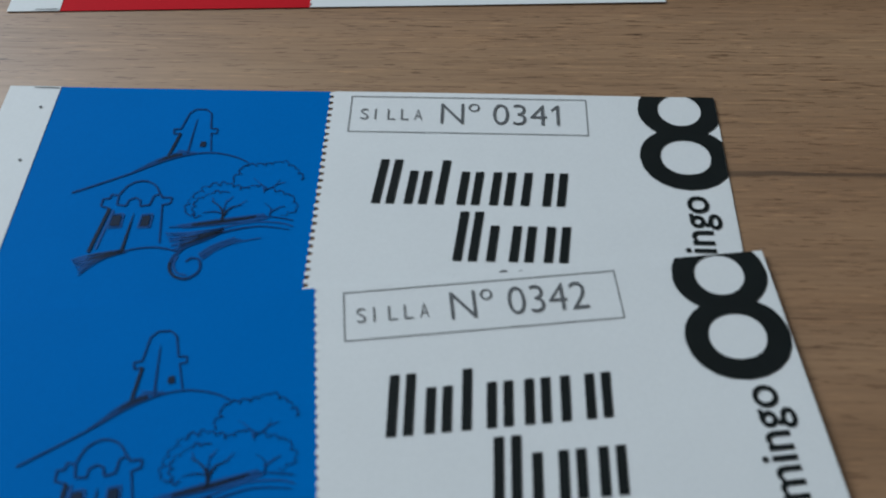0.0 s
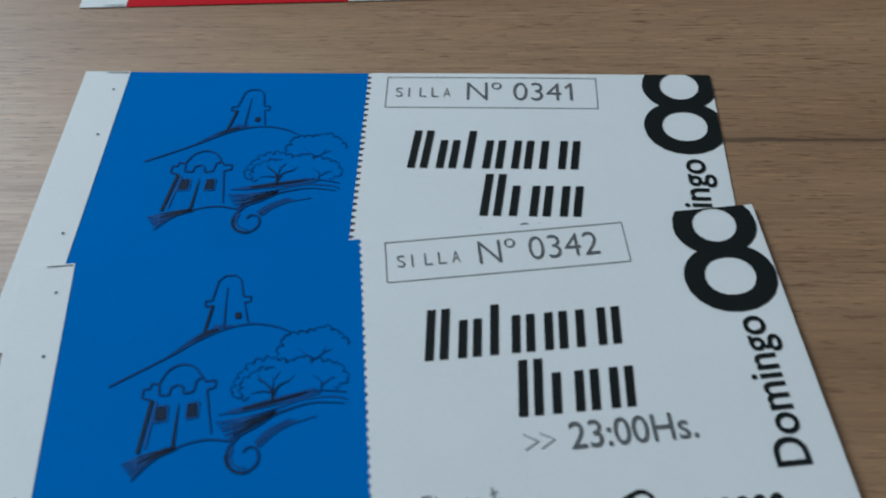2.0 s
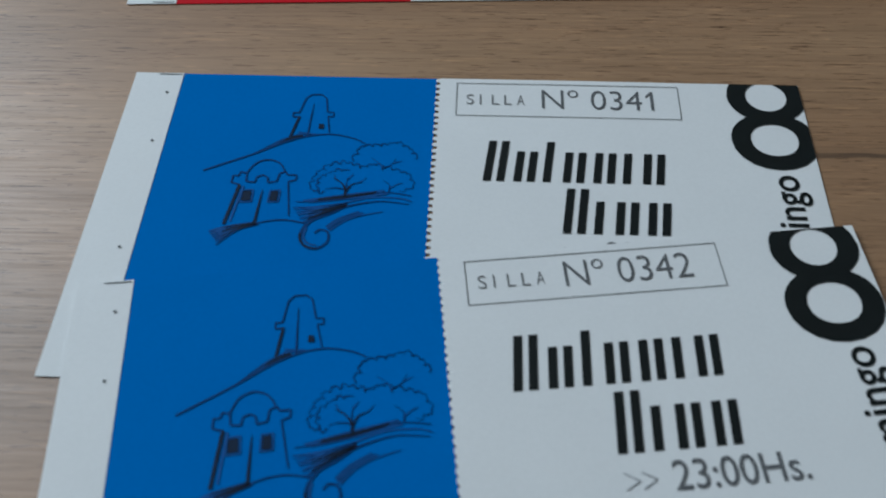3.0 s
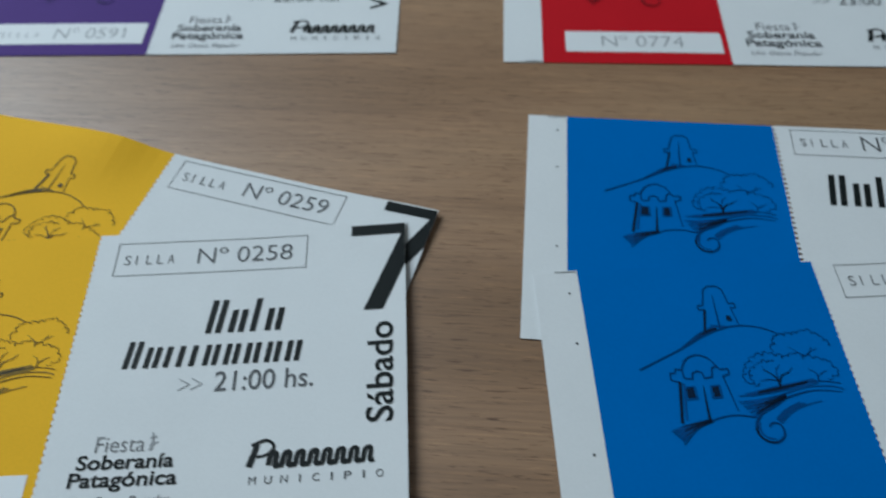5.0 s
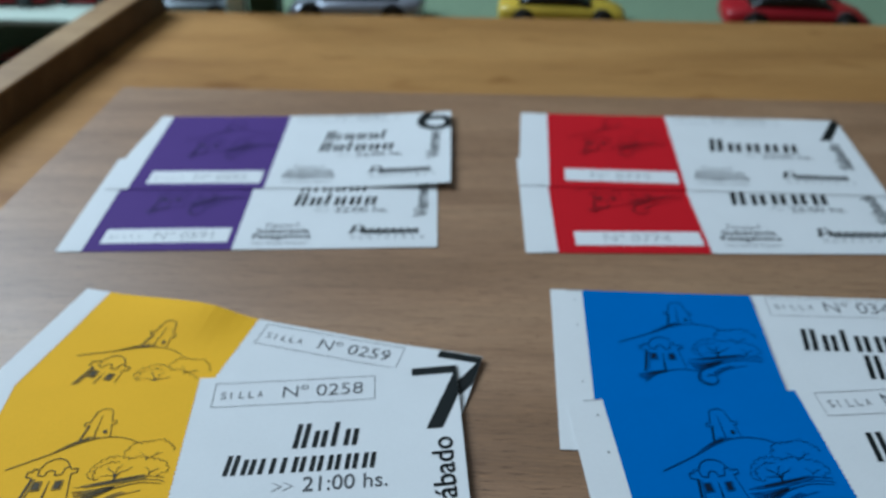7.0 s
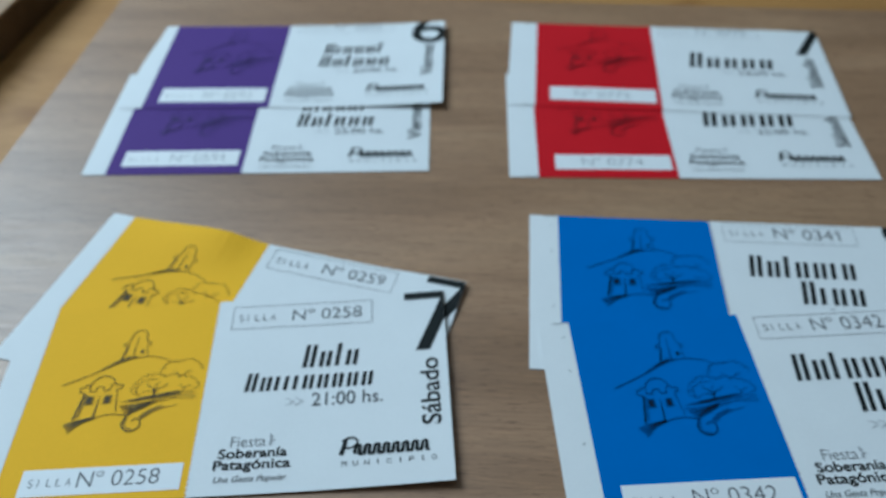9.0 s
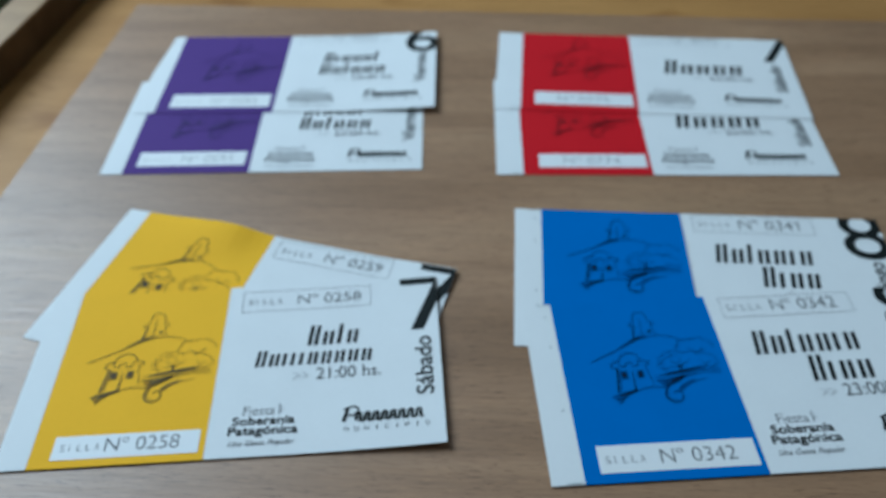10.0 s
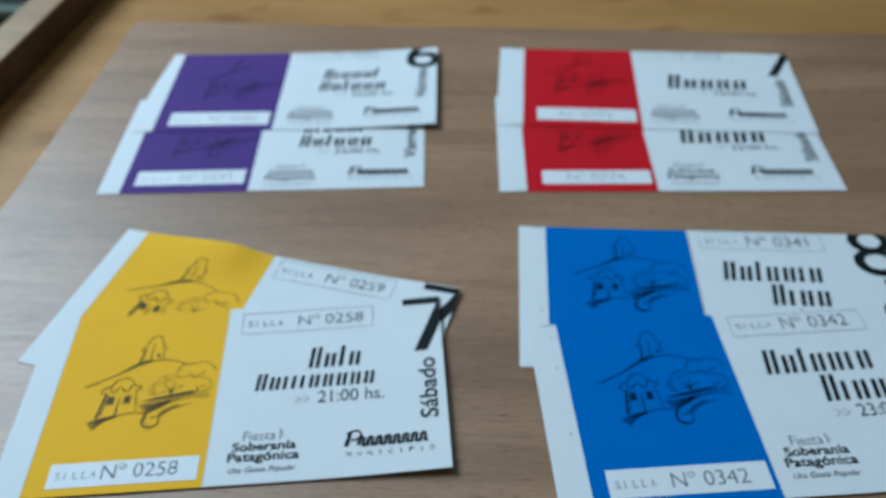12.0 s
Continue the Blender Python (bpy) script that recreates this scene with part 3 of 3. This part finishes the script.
    for x0, y0, x1, low, tall, plan in name_rows:
        for corners in bar_row(x0 * MM, y0 * MM, x1 * MM, low * MM, tall * MM, plan):
            bm = bmesh.new()
            quad(bm, *corners)
            printed("name_bar", bm, INK, main)
    words, x0, x1, y0, y1 = time
    bm = bmesh.new()
    for k in (0, 3.2):
        straight(bm, ((x0 - 9.0 + k, y0 + 4.0), (x0 - 6.2 + k, y0 + 2.4), (x0 - 9.0 + k, y0 + 0.8)), 0.34)
    for v in bm.verts:
        v.co *= MM
    printed("time_arrows", bm, INK_FAINT, main)
    bm = bmesh.new()
    lettering(bm, words, x0 * MM, y0 * MM, x1 * MM, y1 * MM, bold=0.004)
    printed("time", bm, INK_GREY, main)
    # the event's title, with its small mark and motto
    ex, ey = emblem

    def titled(name, words, x0, y0, x1, y1, mat, bold, slant=0.0):
        bm = bmesh.new()
        lettering(bm, words, x0, y0, x1, y1, bold=bold, slant=slant)
        placed(bm, ex, ey)
        printed(name, bm, mat, main)

    titled("event_word", "Fiesta", 4.4, 8.9, 16.2, 13.0, INK_MID, -0.008)
    bm = bmesh.new()
    ribbon(bm, ((17.6, 9.0), (18.0, 11.0), (17.7, 13.6)), 0.9, 0.5)
    ribbon(bm, ((17.2, 12.2), (18.8, 12.6)), 0.4, 0.4)
    ribbon(bm, ((17.4, 10.2), (19.4, 11.2)), 0.4, 0.3)
    placed(bm, ex, ey)
    printed("event_mark", bm, INK_FAINT, main)
    titled("event_word", "Soberanía", 0.8, 4.5, 23.8, 8.3, INK_GREY if top_ink else INK, 0.018)
    titled("event_word", "Patagónica", -0.3, -1.0, 25.2, 3.9, INK_GREY if top_ink else INK, 0.018)
    titled("event_motto", "Una Gesta Popular", 0.4, -5.2, 24.4, -2.2, top_ink or INK_GREY, 0.0, 0.35)
    # the town's mark as a plain shape
    bm = bmesh.new()
    ribbon(bm, ((41.8, 3.4), (42.8, 6.8), (43.4, 9.2)), 1.9, 1.4)
    ribbon(bm, ((42.0, 8.8), (45.4, 10.0), (47.4, 8.4), (46.0, 6.4), (43.4, 5.8)), 1.0, 0.8)
    wave = []
    for q in range(8):
        g = 46.4 + 3.2 * q
        wave += [(g, 3.6), (g + 0.5, 6.3), (g + 1.8, 6.5), (g + 1.6, 3.5), (g + 2.6, 3.5)]
    ribbon(bm, wave, 1.45, 1.3, 4)
    placed(bm, ex, ey)
    printed("town_emblem", bm, INK, main)
    bm = bmesh.new()
    for q, c in enumerate("MUNICIPIO"):
        g, half = 43.0 + 3.72 * q, 0.22 if c == "I" else 0.85
        lettering(bm, c, g - half, -0.95, g + half, 0.95)
    placed(bm, ex, ey)
    printed("town_word", bm, INK_GREY, main)
    return root


def placed(bm, x, y):
    for v in bm.verts:
        v.co = Vector(((v.co.x + x) * MM, (v.co.y + y) * MM, 0))


def numeral(bm, number, x0, y0, x1, y1):
    """A seat number; a one at its end gets its slanting flag."""
    lettering(bm, "Nº " + number, x0, y0, x1, y1, bold=-0.010)
    if number.endswith("1"):
        t = (y1 - y0) / 6
        quad(bm, (x1 - 0.45 * t, y1), (x1 - 1.75 * t, y1 - 1.35 * t), (x1 - 1.75 * t, y1 - 2.0 * t), (x1 - 0.45 * t, y1 - 0.75 * t))


def spaced(bm, words, x0, y0, x1, y1):
    step = (x1 - x0) / len(words)
    for i, c in enumerate(words):
        w = 0.10 if c == "I" else 0.52
        lettering(bm, c, x0 + step * (i + 0.25 - w / 8), y0, x0 + step * (i + 0.25 + w), y1, bold=0.0 if c == "I" else -0.008)


def flat(z):
    return lambda u, v: z + 0.0001 * math.sin(u * 31 + v * 17) ** 2


def curl_right(z, start, rise, wide, fade=0.5):
    """A right-hand end that lifts off the sheet below, most of all at its lower corner."""
    return lambda u, v: z + 0.0001 * math.sin(u * 31 + v * 17) ** 2 + rise * max(0.0, (u - start) / (wide - start)) ** 2 * (1 - fade * smooth(v / 0.085))


def buckled(u, v):
    """A crease near the perforation that fades below the top edge."""
    ridge = math.exp(-((u - 0.054) / (0.030 if u < 0.054 else 0.0125)) ** 2) * smooth((v - 0.058) / 0.026)
    return 0.0001 + 0.0034 * ridge + 0.0012 * smooth((u - 0.12) / 0.04) * smooth((v - 0.05) / 0.03)


LOW, UPPER = -0.00044, 0.00002

# blue pair
for place, lift, strip_w, perf, wide, high, number, dx, dy, panel in (
        (pose(-0.0069, 0.1890, LOW, 0, 0, -0.7), flat(0.0001), 12.2, 76.0, 165.0, 84.4, "0341", -0.7, -1.4, (17.4, 3.8, 73.6, 15.0)),
        (pose(0.0056, 0.1254, UPPER, 0, 0, 6.3), curl_right(0.0001, 0.10, 0.0010, 0.166), 11.9, 76.2, 166.8, 85.3, "0342", 0.0, -0.7, (17.9, 3.8, 74.5, 15.1))):
    ticket(place, lift, strip_w, perf, wide, high, BLUE, (LINE_BLUE, SHADE_BLUE, MID_BLUE), "blue stub", number, panel, (81.8 + dx, 73.4 + dy, 136.1 + dx, 84.3 + dy),
           ("8", 146.5 + 0.3 * dx, 57.9 + 0.5 * dy, 166.6 + 0.3 * dx, 89.6 + 0.5 * dy, 0.0), ("Domingo", 153.6 + dx, 24.2 + dy, 162.5 + dx, 57.0 + dy),
           ("23:00Hs.", 115.7 + dx, 140.6 + dx, 31.6 + dy, 37.3 + dy),
           [(88.0 + dx, 53.5 + dy, 131.3 + dx, 8.9, 12.0, "T2t2212"), (105.7 + dx, 39.3 + dy, 131.3 + dx, 8.9, 12.4, "T122")],
           (81.6 + dx, 12.2 + dy), (-0.4 + 0.6 * dx, 0.2 + 0.4 * dy))

# yellow pair
for place, lift, strip_w, perf, wide, high, number, dx, dy in (
        (pose(-0.2066, 0.1851, LOW, 0, 0, -13.0), buckled, 10.6, 74.4, 160.6, 83.6, "0259", -0.9, -0.3),
        (pose(-0.1912, 0.1224, UPPER, 0, 0, 6.5), curl_right(0.0001, 0.10, 0.0021, 0.162, 0.2), 11.6, 73.8, 161.2, 85.6, "0258", 0.0, 0.0)):
    ticket(place, lift, strip_w, perf, wide, high, YELLOW, (LINE_YELLOW, SHADE_YELLOW, MID_YELLOW), "yellow stub", number, (19.2, 3.2, 71.6, 13.2), (79.9 + dx, 70.7 + dy, 133.6 + dx, 82.2 + dy),
           ("7", 146.0 + dx, 55.2 + 4 * dy, 162.3 + dx, 84.3 + 4 * dy), ("Sábado", 151.0 + dx, 22.2 + dy, 157.8 + dx, 51.1 + dy),
           ("21:00 hs.", 112.6 + dx, 137.6 + dx, 33.2 + dy, 38.9 + dy),
           [(107.6 + dx, 50.6 + dy, 129.2 + dx, 7.0, 10.4, "T2t2"), (87.7 + dx, 40.9 + dy, 134.6 + dx, 6.1, 8.0, "T211122222")],
           (81.8 + dx, 9.1 + dy), (-1.6 + dx, -5.8 + dy))

# purple pair
for place, lift, strip_w, perf, wide, high, number, dx, dy, panel in (
        (pose(-0.2125, 0.2922, LOW, 0, 0, 3.5), flat(0.0001), 11.0, 74.1, 161.0, 85.6, "0591", 1.0, -1.8, (16.8, 6.0, 71.3, 17.5)),
        (pose(-0.2101, 0.3459, UPPER, 0, 0, 2.6), curl_right(0.0001, 0.085, 0.0027, 0.161, 0.1), 8.8, 73.2, 161.6, 82.0, "0592", 0.0, 0.0, (16.0, 5.0, 70.6, 17.6))):
    ticket(place, lift, strip_w, perf, wide, high, PURPLE, (LINE_PURPLE, SHADE_PURPLE, MID_PURPLE), "purple stub", number, panel, (78.4 + dx, 73.0 + dy, 132.4 + dx, 82.2 + dy),
           ("6", 143.4 + dx, 59.0 + dy, 163.4 + dx, 90.0 + dy, 0.004), ("Viernes", 149.4 + dx, 26.2 + dy, 155.9 + dx, 57.0 + dy),
           ("22:00 hs.", 113.6 + dx, 137.8 + dx, 31.2 + dy, 35.8 + dy),
           [(95.2 + dx, 50.6 + dy, 128.2 + dx, 7.4, 10.6, "T1222t"), (93.8 + dx, 37.8 + dy, 132.8 + dx, 7.4, 10.6, "T2t222")],
           (80.6 + dx, 9.8 + dy), (-1.4 + dx, -1.5 + dy), top_ink=INK_FAINT, skew=(-0.0022, 0.0046) if number == "0592" else (0.0, 0.0006))

# red pair
for place, strip_w, perf, wide, high, number, dx, dy, panel in (
        (pose(-0.0147, 0.2992, LOW, 0, 0, 1.7), 13.4, 76.8, 166.9, 86.2, "0774", 0.0, 0.0, (21.4, 5.8, 74.9, 16.7)),
        (pose(-0.0166, 0.3565, UPPER, 0, 0, -1.7), 14.4, 77.6, 168.2, 82.6, "0775", 0.2, 1.4, (21.8, 6.0, 75.2, 18.0))):
    ticket(place, flat(0.0001), strip_w, perf, wide, high, RED, (LINE_RED, SHADE_RED, MID_RED), "red stub", number, panel, (81.6 + dx, 71.0 + dy, 136.0 + dx, 80.6 + dy),
           ("7", 152.6 + dx, 55.5 + dy, 170.0 + dx, 84.2 + dy), ("Sábado", 154.0 + dx, 23.6 + dy, 160.6 + dx, 51.5 + dy),
           ("23:00 hs.", 119.5 + dx, 144.0 + dx, 33.4 + dy, 37.8 + dy),
           [(94.2 + dx, 39.8 + dy, 139.6 + dx, 9.4, 14.4, "T2222")],
           (83.4 + dx, 9.6 + dy), (0.8 + dx, -1.0 + dy), stub_words="number", top_ink=INK_FAINT)


# ---- toy cars on the shelves behind the table ----
def toy_car(m, length, paint, label):
    """A die-cast car: lofted body, glazed cabin, four wheels with rims. Its nose points to +x."""
    root = tagged(empty("toy_car", m), label, "toy car", group="toy cars on the shelves")
    k = length / 0.1
    wide = 0.042 * k

    def loft(stations, name, mat, parent=root):
        bm = bmesh.new()
        rings = []
        for x, z0, z1, half in stations:
            ring = []
            for a in range(16):
                t = math.tau * a / 16
                c, s_ = math.cos(t), math.sin(t)
                y = half * math.copysign(abs(c) ** 0.5, c)
                z = (z0 + z1) / 2 + (z1 - z0) / 2 * math.copysign(abs(s_) ** 0.6, s_)
                ring.append(bm.verts.new((x * k, y * k, z * k * 0.84)))
            rings.append(ring)
        for a, b in zip(rings, rings[1:]):
            for i in range(16):
                bm.faces.new((a[i], a[(i + 1) % 16], b[(i + 1) % 16], b[i]))
        bm.faces.new(list(reversed(rings[0])))
        bm.faces.new(rings[-1])
        bmesh.ops.recalc_face_normals(bm, faces=bm.faces[:])
        for f in bm.faces:
            f.smooth = True
        return part(name, bm, mat, parent)

    body = loft(((-0.050, 0.008, 0.019, 0.015), (-0.047, 0.005, 0.022, 0.019), (-0.036, 0.004, 0.024, 0.0205), (-0.012, 0.004, 0.0235, 0.021),
                 (0.016, 0.004, 0.0225, 0.021), (0.036, 0.004, 0.019, 0.0205), (0.046, 0.005, 0.015, 0.018), (0.050, 0.007, 0.012, 0.013)), "body", paint)
    loft(((-0.034, 0.020, 0.0245, 0.0165), (-0.024, 0.020, 0.0325, 0.0160), (-0.004, 0.020, 0.0345, 0.0160), (0.008, 0.020, 0.0325, 0.0160), (0.022, 0.020, 0.0235, 0.0165)), "cabin_glazing", GLASS_DARK, body)
    loft(((-0.025, 0.0318, 0.0338, 0.0145), (-0.014, 0.0326, 0.0355, 0.0150), (-0.002, 0.0326, 0.0357, 0.0150), (0.007, 0.0318, 0.0336, 0.0145)), "roof", paint, body)
    for x in (-0.030, 0.031):
        for side in (-1, 1):
            bm = bmesh.new()
            at = Matrix.Translation((x * k, side * 0.0188 * k, 0.0088 * k)) @ Matrix.Rotation(math.pi / 2, 4, "X")
            r = bmesh.ops.create_cone(bm, cap_ends=True, segments=24, radius1=0.0088 * k, radius2=0.0088 * k, depth=0.007 * k, matrix=at)
            caps = [e for e in bm.edges if len({round(v.co.y, 6) for v in e.verts}) == 1]
            bmesh.ops.bevel(bm, geom=caps, offset=0.0012 * k, segments=2, affect="EDGES")
            wheel = part("wheel", bm, RUBBER, root)
            bm = bmesh.new()
            at = Matrix.Translation((x * k, side * 0.0226 * k, 0.0088 * k)) @ Matrix.Rotation(math.pi / 2, 4, "X")
            bmesh.ops.create_cone(bm, cap_ends=True, segments=20, radius1=0.0052 * k, radius2=0.0046 * k, depth=0.001 * k, matrix=at)
            part("rim", bm, CHROME, wheel)
    return root


LEDGE = -0.0190


def display_shelf():
    root = tagged(empty("display_shelf", pose(-0.264, 0.6335, 0, 0, 0, -2.5)), "green display shelf with pale mint boards holding toy cars", "shelf")
    part("back_panel", box(bmesh.new(), -0.75, 1.15, 0.240, 0.255, -0.76, 0.16), GREEN, root)
    part("shelf_board", box(bmesh.new(), -0.060, 1.13, 0.0, 0.2395, LEDGE - 0.015, LEDGE, 0.001), GREEN, root, "green-painted shelf board")
    for z in (-0.055, -0.138):
        part("shelf_board", box(bmesh.new(), -0.73, -0.062, 0.118, 0.2395, z - 0.006, z, 0.001), MINT, root, "pale mint shelf board")
    part("post", box(bmesh.new(), 0.031, 0.044, 0.004, 0.016, LEDGE + 0.0002, 0.15, 0.001), MINT, root, "pale mint upright post")
    for x in (-0.75, 1.13):
        part("side_panel", box(bmesh.new(), x, x + 0.02, 0.0, 0.2395, -0.76, 0.16, 0.001), MINT, root)


display_shelf()
toy_car(pose(0.021, 0.6505, LEDGE, 0, 0, -2.5), 0.095, CAR_YELLOW, "yellow die-cast toy sports car with dark windows on the shelf")
toy_car(pose(0.1915, 0.6430, LEDGE, 0, 0, -2), 0.104, CAR_RED, "red die-cast toy sports car with dark windows on the shelf")
toy_car(pose(-0.1365, 0.6590, LEDGE, 0, 0, 177.5), 0.104, CAR_SILVER, "silver die-cast toy car with dark windows on the shelf")
toy_car(pose(-0.268, 0.6680, LEDGE, 0, 0, 177.5), 0.072, CAR_GREY, "grey die-cast toy car beside the mint post")
toy_car(pose(-0.508, 0.816, -0.055, 0, 0, 177.5), 0.098, CAR_RED, "red die-cast toy car on the pale mint shelf board")
toy_car(pose(-0.424, 0.814, -0.055, 0, 0, 177.5), 0.062, CAR_RED, "small red die-cast toy car on the pale mint shelf board")
toy_car(pose(-0.506, 0.818, -0.138, 0, 0, -2.5), 0.100, CAR_RED, "red die-cast toy car on the lower mint board")


def storage_box():
    root = tagged(empty("storage_box", pose(-0.2085, 0.6600, LEDGE, 0, 0, -2.5)), "small dark green box with a lid beside the silver car", "box")
    part("box_body", box(bmesh.new(), -0.0110, 0.0110, -0.011, 0.011, 0.0, 0.024, 0.0008), BOX_GREEN, root)
    part("lid", box(bmesh.new(), -0.0118, 0.0118, -0.0118, 0.0118, 0.0242, 0.030, 0.0008), BOX_GREEN, root)


storage_box()
